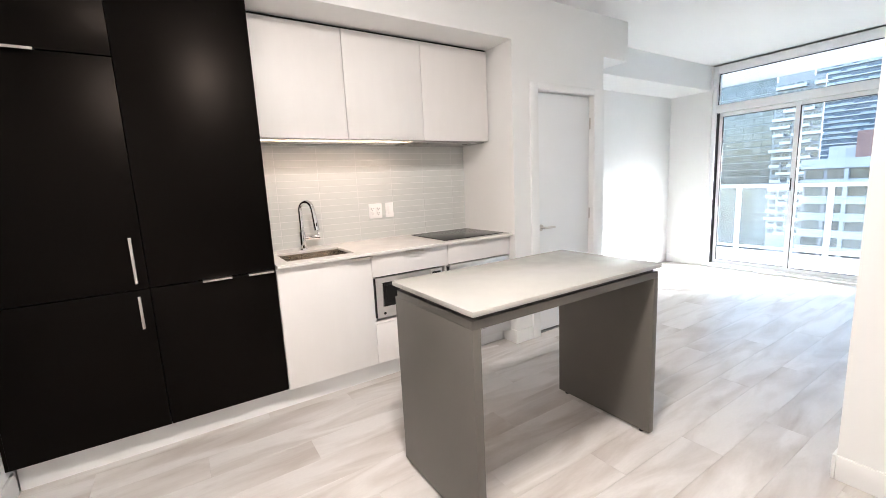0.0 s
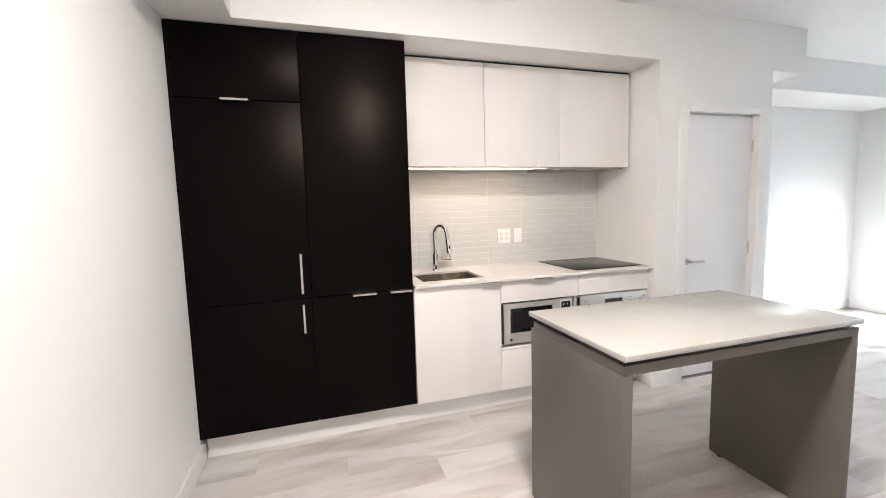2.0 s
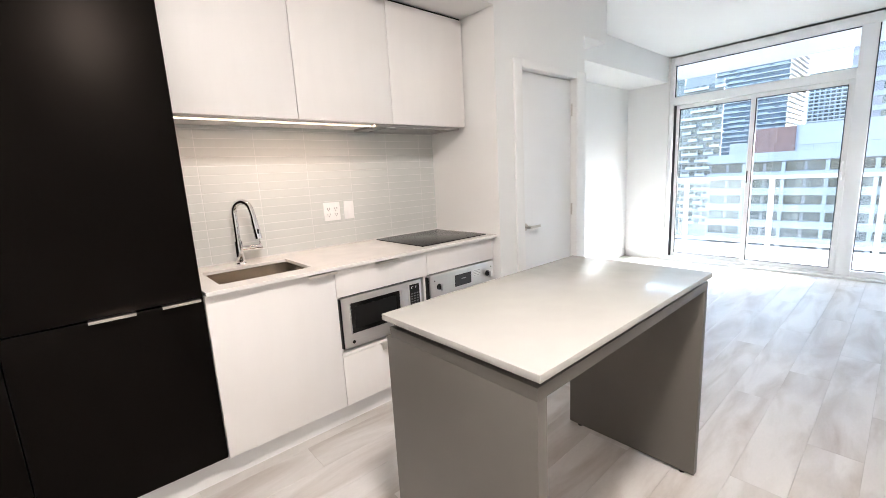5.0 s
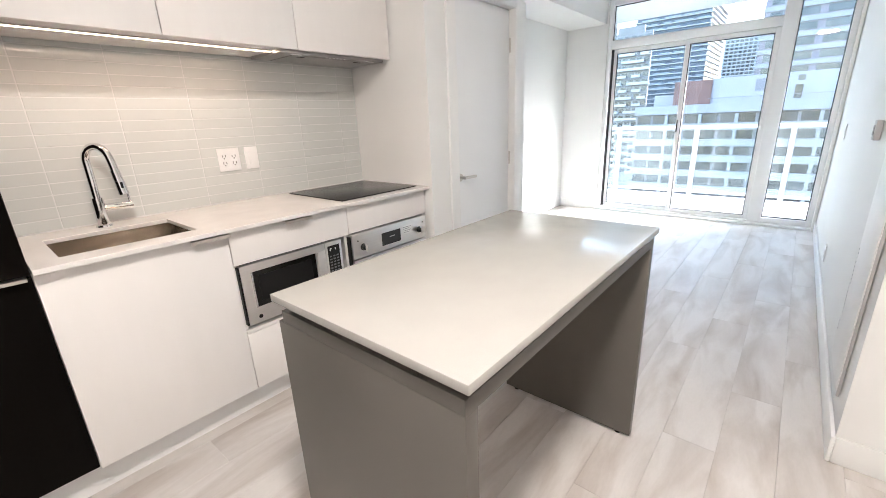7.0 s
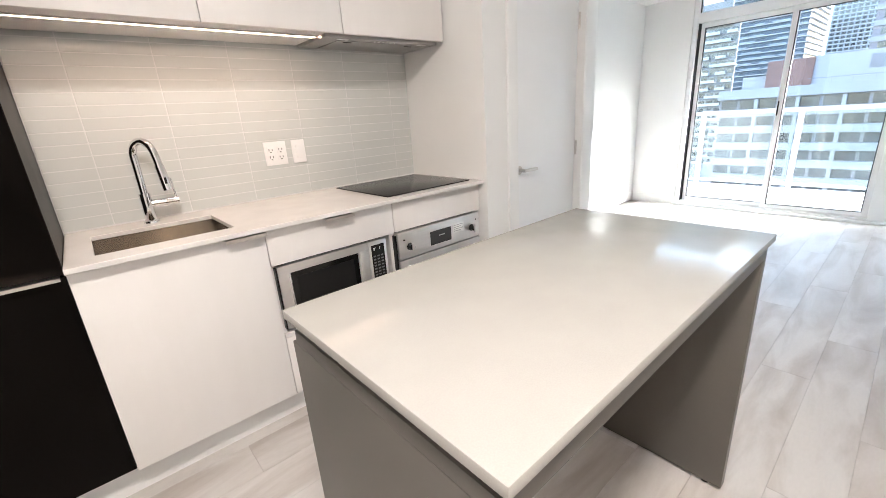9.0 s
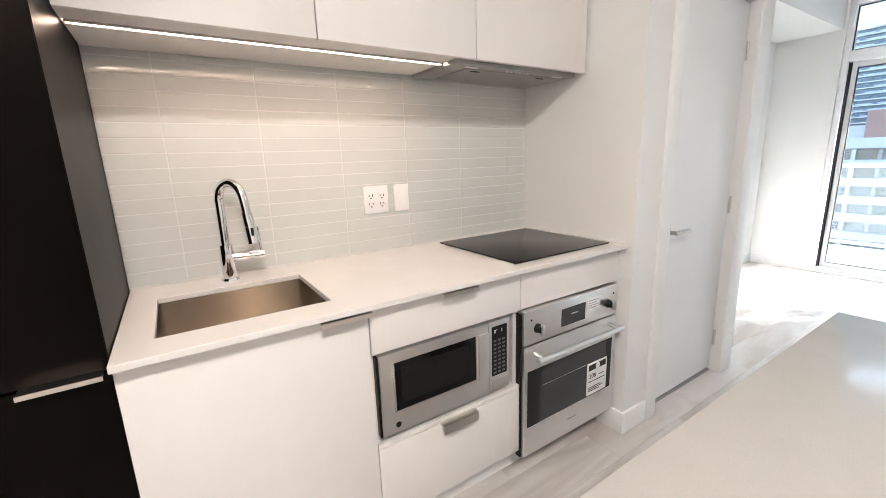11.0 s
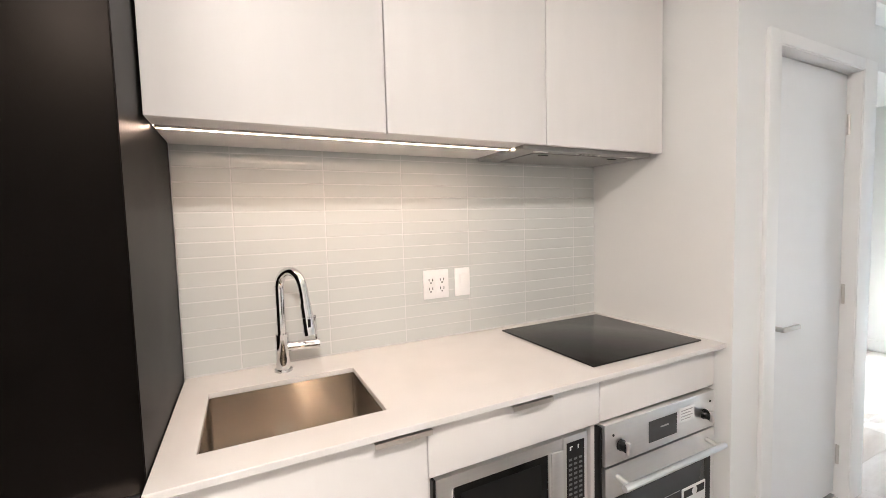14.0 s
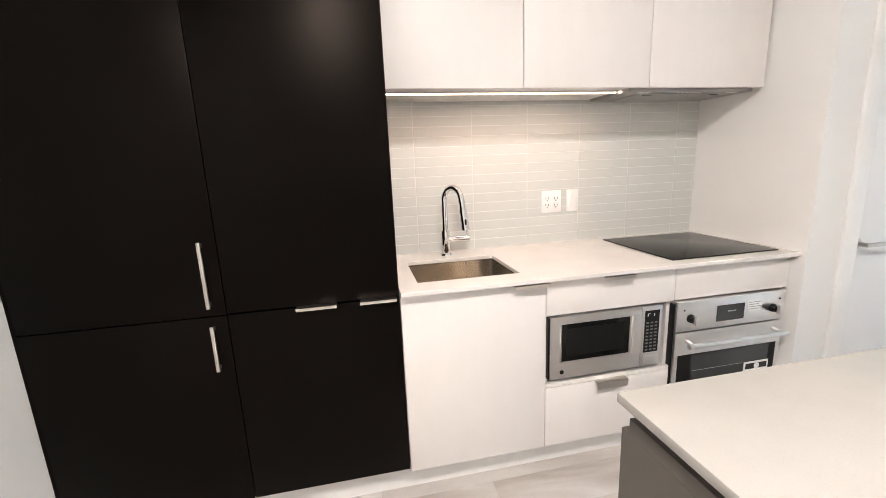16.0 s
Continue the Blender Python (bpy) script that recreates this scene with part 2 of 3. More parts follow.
structure("wall_alcove", B(3.39, 6.34, 3.45, 3.60, -0.02, 2.315), M_wall, "sunlit white living room wall", "wall")
structure("wall_entry_bulkhead", B(LW, -0.19, -1.35, YF, SOF, 2.735), M_wall, "white dropped bulkhead along the side wall", "wall")
structure("wall_window", boxes((WX, 6.33, 2.93, 3.45, -0.02, 2.73), (WX, 6.33, 0.40, 0.70, -0.02, 2.73), (WX, 6.33, 0.70, 2.93, 2.61, 2.73)), M_wall, "white wall round the balcony window", "wall")
structure("wall_living_right", B(2.375, 6.32, 0.47, 0.668, -0.02, 2.728), M_wall, "long white living room wall", "wall")
structure("wall_hall_right", B(2.375, 2.60, -1.36, 0.47, -0.02, 2.726), M_wall, "white wall end beside the hall", "wall")
structure("wall_south", B(LW, 2.375, -1.50, -1.35, -0.02, 2.724), M_wall, "plain white wall of the hall", "wall")
structure("ceiling", B(-0.19, 6.31, -1.35, 2.95, CEIL, 2.72), M_ceil, "flat white ceiling", "ceiling")

# baseboards
def baseboard(x0, x1, y0, y1):
    structure("baseboard", B(x0, x1, y0, y1, FL, FL + 0.105, bevel=0.003), M_trim, "white painted baseboard", "baseboard")

baseboard(LW, LW + 0.013, -1.35, 2.66)
baseboard(NR - 0.013, NR, YF + 0.001, 2.66)
baseboard(NR - 0.013, 2.527, YF - 0.013, YF)
baseboard(3.393, 6.14, 3.437, 3.45)
baseboard(WX - 0.013, WX, 2.935, 3.436)
baseboard(2.362, 6.14, 0.668, 0.681)
baseboard(2.362, 2.375, -1.35, 0.667)
baseboard(LW + 0.014, 2.361, -1.35, -1.337)
baseboard(3.39, 3.403, YF, 3.436)

# ---- closet door ----
door = thing("door_1", 2.93, YF, 0.0, "closed plain white slab door with satin lever handle", "door", kind="structure")
part("door_leaf", B(2.612, 3.258, 2.565, 2.603, FL + 0.02, 1.965, bevel=0.002), M_door, door)
part("door_frame", boxes((2.527, 2.603, YF - 0.016, YF, FL, 2.018), (3.267, 3.388, YF - 0.016, YF, FL, 2.018), (2.603, 3.267, YF - 0.016, YF, 1.972, 2.018), bevel=0.003), M_trim, door, "white flat door casing")
part("door_jamb", boxes((2.60, 2.609, YF - 0.012, 2.70, FL, 1.97), (3.261, 3.27, YF - 0.012, 2.70, FL, 1.97), (2.609, 3.261, YF - 0.012, 2.70, 1.968, 1.975)), M_trim, door)
part("door_stop", boxes((2.609, 2.622, 2.604, 2.63, FL, 1.968), (3.248, 3.261, 2.604, 2.63, FL, 1.968)), M_trim, door)
part("threshold", B(2.609, 3.261, 2.56, 2.66, FL, FL + 0.006), M_greypl, door)
bm = bmesh.new()
rod(bm, (2.672, 2.565, 0.925), (2.672, 2.556, 0.925), 0.026, 0.025, 28)
rod(bm, (2.672, 2.557, 0.925), (2.672, 2.515, 0.925), 0.010)
box(bm, 2.662, 2.785, 2.508, 2.522, 0.916, 0.934, bevel=0.004)
part("door_handle", bm, M_nickel, door, "satin nickel lever handle on a round rose")
for z in (0.25, 1.0, 1.75):
    bm = bmesh.new()
    rod(bm, (3.262, 2.556, z - 0.045), (3.262, 2.556, z + 0.045), 0.007, None, 12)
    part("hinge", bm, M_nickel, door)

# ---- balcony window ----
win = thing("window_1", 6.22, 1.82, 0.0, "tall white framed balcony window with sliding glass door", "window", kind="structure")
FX0, FX1 = 6.17, 6.29
def bar(name, y0, y1, z0, z1, x0=FX0, x1=FX1, m=M_alu, parent=None):
    return part(name, B(x0, x1, y0, y1, z0, z1, bevel=0.004 if m is M_alu else 0.0), m, parent or win)

bar("window_sill", 0.70, 2.93, FL, 0.068, 6.10, 6.30)
bar("window_frame", 2.885, 2.93, 0.068, 2.60)
bar("window_frame", 0.70, 0.745, 0.068, 2.60)
bar("window_frame", 0.745, 2.885, 2.505, 2.60)
bar("window_mullion", 1.125, 1.245, 0.068, 2.505)
bar("window_transom", 1.245, 2.885, 2.030, 2.125)
bar("window_frame", 0.745, 1.125, 0.068, 0.125)
bar("door_track", 1.245, 2.885, 0.068, 0.088, 6.15, 6.30)
def sash(name, y0, y1, x):
    s = part(name, boxes((x, x + 0.04, y0, y0 + 0.048, 0.090, 2.028), (x, x + 0.04, y1 - 0.048, y1, 0.090, 2.028), (x, x + 0.04, y0 + 0.048, y1 - 0.048, 0.090, 0.138), (x, x + 0.04, y0 + 0.048, y1 - 0.048, 1.975, 2.028), bevel=0.003), M_alu, win, "white sliding door sash")
    part("gasket", boxes((x - 0.001, x + 0.02, y0 + 0.046, y0 + 0.053, 0.133, 1.980), (x - 0.001, x + 0.02, y1 - 0.053, y1 - 0.046, 0.133, 1.980), (x - 0.001, x + 0.02, y0 + 0.053, y1 - 0.053, 0.133, 0.139), (x - 0.001, x + 0.02, y0 + 0.053, y1 - 0.053, 1.973, 1.980)), M_gasket, s)
    part("pane", B(x + 0.017, x + 0.023, y0 + 0.046, y1 - 0.046, 0.136, 1.977), M_glass, s, shadow=False)
    return s

s_left = sash("sliding_sash", 2.03, 2.875, 6.235)
s_right = sash("sliding_sash", 1.245, 2.078, 6.185)
part("track_gap", B(6.20, 6.23, 2.876, 2.884, 0.090, 2.028), M_gasket, win)
part("sash_edge", B(6.226, 6.234, 2.866, 2.876, 0.090, 2.028), M_gasket, win)
part("pane", B(6.225, 6.231, 1.243, 2.887, 2.123, 2.507), M_glass, win, shadow=False)
part("pane", B(6.225, 6.231, 0.743, 1.127, 0.123, 2.507), M_glass, win, shadow=False)
part("gasket", boxes((6.214, 6.226, 1.245, 2.885, 2.125, 2.133), (6.214, 6.226, 1.245, 2.885, 2.497, 2.505), (6.214, 6.226, 2.877, 2.885, 2.133, 2.497)), M_gasket, win)
part("gasket", boxes((6.214, 6.226, 0.745, 0.753, 0.125, 2.505), (6.214, 6.226, 1.117, 1.125, 0.125, 2.505), (6.214, 6.226, 0.753, 1.117, 0.125, 0.133)), M_gasket, win)
part("door_handle", B(6.178, 6.187, 2.060, 2.072, 1.04, 1.18, bevel=0.003), M_blackpl, s_right, "dark recessed sash handle")
bm = sweep(bmesh.new(), [(6.184 - 0.045 * math.sin(a), 1.272, 1.06 + 0.17 * (0.5 - 0.5 * math.cos(a))) for a in [math.pi * i / 12 for i in range(13)]], 0.008, 10)
part("door_handle", bm, M_alu, s_right, "white curved pull handle")
structure("window_trim", B(6.06, 6.148, 0.672, 0.70, FL, 2.60, bevel=0.003), M_trim, "white side trim of the window", "trim")

# ---- kitchen: tall black units ----
DY0, DY1 = 2.600, 2.620
tall = thing("tall_cabinet", 0.06, 2.9, 0.0, "tall matte black built-in fridge and pantry cabinet", "cabinet")
part("body", B(-0.486, 0.659, DY1 + 0.004, YB, 0.185, 2.278), M_black, tall)
part("side_panel", B(0.6595, 0.663, 2.602, YB, 0.185, 2.278), M_black, tall)
part("filler", B(LW + 0.001, -0.489, DY0 + 0.003, DY1, 0.185, 2.281), M_black, tall)
SX = 0.098
def front(name, x0, x1, z0, z1, m, parent, y0=DY0, y1=DY1):
    return part(name, B(x0, x1, y0, y1, z0, z1, bevel=0.0015), m, parent)

def bar_pull(x, z0, z1, parent):
    bm = B(x - 0.006, x + 0.006, 2.576, 2.584, z0, z1, bevel=0.002)
    for z in (z0 + 0.012, z1 - 0.012):
        box(bm, x - 0.005, x + 0.005, 2.583, 2.601, z - 0.006, z + 0.006)
    part("handle", bm, M_nickel, parent, "slim satin nickel bar pull")

def tab_pull(x0, x1, z, parent, drop=0.008, y=2.600, m=None):
    bm = B(x0, x1, y - 0.026, y + 0.032, z, z + 0.0022)
    box(bm, x0, x1, y - 0.028, y - 0.026, z - drop, z + 0.0022)
    part("handle", bm, m or M_nickel, parent, "thin satin nickel edge pull")

d1 = front("cabinet_door", -0.488, SX - 0.0015, 1.9285, 2.282, M_black, tall)
d2 = front("fridge_door", -0.488, SX - 0.0015, 0.888, 1.9235, M_black, tall)
d3 = front("freezer_door", -0.488, SX - 0.0015, 0.185, 0.884, M_black, tall)
d4 = front("pantry_door", SX + 0.0015, 0.6615, 0.891, 2.282, M_black, tall)
d5 = front("cabinet_door", SX + 0.0015, 0.6615, 0.185, 0.885, M_black, tall)
bar_pull(0.053, 0.918, 1.135, d2)
bar_pull(0.053, 0.700, 0.858, d3)
tab_pull(-0.276, -0.150, 1.925, d1)
tab_pull(0.316, 0.448, 0.888, d5)
tab_pull(0.526, 0.652, 0.888, d4)
part("plinth_clip", B(SX - 0.004, SX + 0.004, 2.606, 2.672, 0.178, 0.1845), M_whitepl, tall, "small white plinth clip")
structure("toe_kick", B(LW + 0.014, NR - 0.014, 2.672, 2.690, FL, 0.184), M_trim, "white plinth board under the kitchen units", "plinth")

# ---- kitchen: white base units ----
WY0, WY1 = 2.584, 2.604
sinkcab = thing("base_cabinet", 0.93, 2.9, 0.15, "white handleless sink base cabinet with edge pull", "cabinet", "white base units")
for board in ((0.665, 0.680, WY1, YB, 0.185, 0.893), (1.200, 1.217, WY1, YB, 0.185, 0.893), (0.680, 1.200, WY1, YB, 0.185, 0.200)):
    part("carcass_board", B(*board), M_carc, sinkcab)
sd = front("cabinet_door", 0.6655, 1.2165, 0.185, 0.893, M_white, sinkcab, WY0, WY1)
tab_pull(1.078, 1.215, 0.8935, sd, 0.010, WY0 - 0.014, M_pull)

mwcab = thing("base_cabinet", 1.50, 2.9, 0.15, "white base cabinet with drawers and open microwave shelf", "cabinet", "white base units")
for board in ((1.218, 1.236, WY1, YB, 0.185, 0.893), (1.768, 1.7855, WY1, YB, 0.185, 0.893), (1.236, 1.768, WY1, YB, 0.747, 0.764), (1.236, 1.768, WY1, YB, 0.448, 0.464), (1.236, 1.768, 3.12, YB, 0.464, 0.747), (1.236, 1.768, WY1, YB, 0.185, 0.200)):
    part("carcass_board", B(*board), M_carc, mwcab)
part("shelf", B(1.2195, 1.784, WY0 + 0.001, WY1, 0.449, 0.464), M_white, mwcab)
w1 = front("drawer_front", 1.2195, 1.7845, 0.752, 0.893, M_white, mwcab, WY0, WY1)
w2 = front("drawer_front", 1.2195, 1.7845, 0.185, 0.4465, M_white, mwcab, WY0, WY1)
tab_pull(1.442, 1.572, 0.8935, w1, 0.010, WY0 - 0.014, M_pull)
tab_pull(1.435, 1.572, 0.4495, w2, 0.028, WY0, M_pull)

ovcab = thing("base_cabinet", 2.06, 2.9, 0.15, "white oven housing with a panel under the counter", "cabinet", "white base units")
for board in ((1.786, 1.796, WY1, YB, 0.185, 0.893), (2.341, NR - 0.004, WY1, YB, 0.185, 0.893), (1.796, 2.341, WY1, YB, 0.754, 0.768), (1.796, 2.341, 2.68, YB, 0.185, 0.193)):
    part("carcass_board", B(*board), M_carc, ovcab)
front("drawer_front", 1.7885, NR - 0.006, 0.754, 0.893, M_white, ovcab, WY0, WY1)

# worktop with a cut-out for the sink
CT0, CT1 = 0.900, 0.917
SKX0, SKX1, SKY0, SKY1 = 0.739, 1.140, 2.650, 2.990
def slab_with_hole(xs, ys, z0, z1):
    bm = bmesh.new()
    g = [[[bm.verts.new((x, y, z)) for x in xs] for y in ys] for z in (z0, z1)]
    for j in range(3):
        for i in range(3):
            if i == j == 1:
                continue
            for k in (0, 1):
                bm.faces.new((g[k][j][i], g[k][j][i + 1], g[k][j + 1][i + 1], g[k][j + 1][i]))
    for i in range(3):
        for j in (0, 3):
            bm.faces.new((g[0][j][i], g[0][j][i + 1], g[1][j][i + 1], g[1][j][i]))
            bm.faces.new((g[0][i][j], g[0][i + 1][j], g[1][i + 1][j], g[1][i][j]))
    for j in (1, 2):
        bm.faces.new((g[0][j][1], g[0][j][2], g[1][j][2], g[1][j][1]))
        bm.faces.new((g[0][1][j], g[0][2][j], g[1][2][j], g[1][1][j]))
    bm.normal_update()
    return bm

ctop = tagged(part("countertop", slab_with_hole((0.665, SKX0, SKX1, NR - 0.002), (YF + 0.018, SKY0, SKY1, YB), CT0, CT1), M_quartz), "smooth white quartz countertop with undermount sink cut-out", "countertop")
bev = ctop.modifiers.new("soft_edge", "BEVEL")
bev.width, bev.segments, bev.limit_method = 0.002, 2, "ANGLE"

# ---- sink ----
sink = thing("sink", 0.93, 2.81, 0.68, "square brushed steel undermount sink", "sink")
bm = bmesh.new()
e, zb = 0.006, 0.690
box(bm, SKX0 - e, SKX1 + e, SKY0 - e, SKY1 + e, zb, CT0 - 0.0005)
bm.normal_update()
top = max(bm.faces, key=lambda f: f.calc_center_median().z)
bmesh.ops.delete(bm, geom=[top], context="FACES_ONLY")
low = [ed for ed in bm.edges if ed.is_valid and (abs(ed.verts[0].co.z - ed.verts[1].co.z) > 0.05 or max(v.co.z for v in ed.verts) < zb + 0.01)]
bmesh.ops.bevel(bm, geom=low, offset=0.014, segments=4, affect="EDGES", profile=0.5)
part("bowl", bm, M_sink, sink)
bm = rod(bmesh.new(), (0.944, 2.83, zb + 0.0005), (0.944, 2.83, zb + 0.004), 0.045, 0.042, 32)
dr = part("drain", bm, M_chrome, sink, "round chrome drain")
part("strainer", rod(bmesh.new(), (0.944, 2.83, zb + 0.004), (0.944, 2.83, zb + 0.007), 0.028, 0.024, 24), M_greypl, dr)

# ---- faucet ----
FXX, FYY = 0.940, 3.075
tap = thing("faucet", FXX, FYY, CT1, "polished chrome pull-down kitchen faucet", "faucet")
bm = rod(bmesh.new(), (FXX, FYY, CT1), (FXX, FYY, CT1 + 0.006), 0.028, 0.027, 32)
rod(bm, (FXX, FYY, CT1 + 0.006), (FXX, FYY, CT1 + 0.118), 0.0215, 0.0205, 32)
part("base", bm, M_chrome, tap)
R = 0.053
top_z = 1.182
DXY = Vector((0.55, -0.83, 0)).normalized()
pts = [(FXX, FYY, CT1 + 0.11 + 0.03 * i) for i in range(int((top_z - CT1 - 0.11) / 0.03) + 1)] + [(FXX, FYY, top_z)]
for i in range(1, 15):
    a = math.pi * i / 15
    q = Vector((FXX, FYY, top_z)) + DXY * (R - R * math.cos(a)) + Vector((0, 0, R * math.sin(a)))
    pts.append(tuple(q))
endp = Vector((FXX, FYY, top_z)) + DXY * (2 * R)
pts += [tuple(endp + DXY * 0.004 + Vector((0, 0, -0.01))), tuple(endp + DXY * 0.009 + Vector((0, 0, -0.045)))]
part("neck", sweep(bmesh.new(), pts, 0.0142, 20), M_chrome, tap)
h0 = endp + DXY * 0.008 + Vector((0, 0, -0.04))
h1 = endp + DXY * 0.024 + Vector((0, 0, -0.135))
bm = rod(bmesh.new(), h0, h0.lerp(h1, 0.45), 0.0162, 0.0172, 24)
rod(bm, h0.lerp(h1, 0.46), h1, 0.0175, 0.0188, 24)
head = part("spray_head", bm, M_chrome, tap)
part("button", B(*(v for c in zip(h0.lerp(h1, 0.6) - Vector((0.004, 0.022, 0.012)), h0.lerp(h1, 0.6) + Vector((0.004, -0.012, 0.012))) for v in c), bevel=0.001), M_blackpl, head)
bm = rod(bmesh.new(), (FXX + 0.012, FYY, 0.992), (FXX + 0.112, FYY - 0.012, 0.992), 0.0155, 0.0155, 24)
valve = part("valve", bm, M_chrome, tap)
part("lever", rod(bmesh.new(), (FXX + 0.104, FYY - 0.012, 0.99), (FXX + 0.100, FYY - 0.014, 1.085), 0.0042, 0.0036, 12), M_chrome, valve)

# ---- cooktop ----
hob = thing("cooktop", 2.05, 2.84, CT1, "black ceramic glass induction cooktop set on the counter", "cooktop")
part("glass_top", B(1.781, 2.310, 2.603, 3.092, CT1 + 0.0005, CT1 + 0.0065, bevel=0.002), M_hob, hob)

# ---- upper cabinets ----
UY0, UY1 = 2.787, 2.807
def upper(x0, x1, label):
    u = thing("wall_cabinet", (x0 + x1) / 2, 3.0, 1.62, label, "cabinet", "white wall units")
    part("body", B(x0 + 0.001, x1 - 0.001, UY1 + 0.002, YB, 1.634, 2.270), M_carc, u)
    part("cabinet_door", B(x0 + 0.0018, x1 - 0.0018, UY0, UY1, 1.618, 2.270, bevel=0.0015), M_white, u)

upper(0.666, 1.214, "plain white handleless wall cabinet")
upper(1.214, 1.767, "plain white handleless wall cabinet")
upper(1.767, 2.346, "plain white handleless wall cabinet above range hood")
# near-black strip: its colour stands in for shade between cabinets and soffit
structure("gap_shade_strip", B(0.666, 2.346, UY0 + 0.016, YB, 2.2725, 2.2855), M_gap, "dark strip standing in for the shadow gap above the wall cabinets", "trim")
valance = tagged(part("light_valance", boxes((0.666, 1.700, UY1 + 0.004, YB - 0.012, 1.6215, 1.633)), M_carc), "white underside panel of the wall cabinets", "panel")
led = thing("led_strip", 1.18, 2.90, 1.6, "glowing warm led strip under the wall cabinets", "led light")
part("channel", boxes((0.672, 1.695, 2.888, 2.893, 1.6155, 1.6214), (0.672, 1.695, 2.907, 2.912, 1.6155, 1.6214)), M_nickel, led)
part("diffuser", B(0.674, 1.693, 2.8935, 2.9065, 1.6165, 1.6212), M_led, led, "lit warm white diffuser")

hood = thing("range_hood", 2.05, 2.98, 1.6, "grey steel built-in range hood under the cabinet", "range hood")
part("body", B(1.705, 2.338, 2.835, 3.125, 1.609, 1.633, bevel=0.002), M_hood, hood)
part("filter", B(1.79, 2.26, 2.88, 3.09, 1.606, 1.6088), M_hood, hood, "brushed steel grease filter")
for x in (1.80, 2.255):
    part("lamp", B(x - 0.028, x + 0.028, 2.852, 2.868, 1.6065, 1.6089, bevel=0.001), M_whitepl, hood)
for i in range(6):
    part("button", rod(bmesh.new(), (1.97 + 0.022 * i, 2.858, 1.609), (1.97 + 0.022 * i, 2.858, 1.6055), 0.0055, None, 12), M_steel, hood)
for x in (1.83, 2.18):
    part("latch", B(x, x + 0.04, 2.90, 2.91, 1.604, 1.6062), M_blackpl, hood)

# ---- outlet and switch on the backsplash ----
outlet = thing("double_outlet", 1.514, YB, 1.13, "white double power outlet on the tiled backsplash", "outlet")
part("cover_plate", B(1.460, 1.568, YB - 0.007, YB - 0.0005, 1.075, 1.187, bevel=0.002), M_whitepl, outlet)
for cx in (1.490, 1.538):
    rec = part("receptacle", B(cx - 0.0165, cx + 0.0165, YB - 0.009, YB - 0.0068, 1.098, 1.164, bevel=0.001), M_whitepl, outlet)
    for cz in (1.114, 1.148):
        part("socket_holes", boxes((cx - 0.009, cx - 0.006, YB - 0.0096, YB - 0.0088, cz - 0.004, cz + 0.006), (cx + 0.006, cx + 0.009, YB - 0.0096, YB - 0.0088, cz - 0.004, cz + 0.006), (cx - 0.003, cx + 0.003, YB - 0.0096, YB - 0.0088, cz - 0.013, cz - 0.008)), M_ink, rec)
switch = thing("light_switch", 1.631, YB, 1.13, "white rocker light switch on the tiled backsplash", "switch")
part("cover_plate", B(1.597, 1.665, YB - 0.007, YB - 0.0005, 1.075, 1.187, bevel=0.002), M_whitepl, switch)
part("rocker", B(1.616, 1.648, YB - 0.011, YB - 0.0065, 1.098, 1.164, bevel=0.002), M_whitepl, switch)

# ---- microwave ----
mw = thing("microwave", 1.49, 2.8, 0.4640, "stainless steel countertop microwave in a cabinet shelf", "microwave")
MY = 2.582
part("body", B(1.233, 1.733, MY + 0.028, 2.98, 0.4800, 0.7390, bevel=0.003), M_blackpl, mw)
part("side_edge", B(1.229, 1.236, MY + 0.004, MY + 0.03, 0.4840, 0.7410), M_blackpl, mw)
md = part("door", boxes((1.236, 1.637, MY, MY + 0.026, 0.7100, 0.7430), (1.236, 1.637, MY, MY + 0.026, 0.4820, 0.5520), (1.236, 1.283, MY, MY + 0.026, 0.5520, 0.7100), (1.585, 1.637, MY, MY + 0.026, 0.5520, 0.7100)), M_steel, mw)
part("window", B(1.283, 1.585, MY + 0.003, MY + 0.026, 0.5520, 0.7100), M_mwglass, md, "dark glass door window")
part("window_mesh", B(1.307, 1.561, MY + 0.002, MY + 0.0032, 0.5740, 0.6880), M_blackpl, md)
part("trim", B(1.276, 1.283, MY - 0.004, MY + 0.001, 0.5520, 0.7100, bevel=0.001), M_chrome, md)
part("pull", B(1.592, 1.635, MY - 0.007, MY + 0.001, 0.5470, 0.7120, bevel=0.003), M_steel, md)
bm = rod(bmesh.new(), (1.287, MY, 0.5090), (1.287, MY - 0.001, 0.5090), 0.009, None, 20)
part("badge", bm, M_blackpl, md, "small round maker badge")
mp = part("control_panel", B(1.640, 1.733, MY, MY + 0.026, 0.4820, 0.7430, bevel=0.002), M_steel, mw)
part("keypad", B(1.652, 1.719, MY - 0.0012, MY + 0.001, 0.5420, 0.7240), M_blackpl, mp)
for r in range(9):
    for c in range(3):
        part("key", B(1.659 + c * 0.0195, 1.671 + c * 0.0195, MY - 0.002, MY - 0.0011, 0.5500 + r * 0.0148, 0.5565 + r * 0.0148), M_key, mp)
part("display", boxes((1.663, 1.668, MY - 0.002, MY - 0.0011, 0.7000, 0.7120), (1.668, 1.675, MY - 0.002, MY - 0.0011, 0.7090, 0.7120), (1.693, 1.697, MY - 0.002, MY - 0.0011, 0.7000, 0.7120)), M_paper, mp)
part("door_button", B(1.652, 1.721, MY - 0.002, MY + 0.001, 0.4960, 0.5280, bevel=0.0015), M_steel, mp)
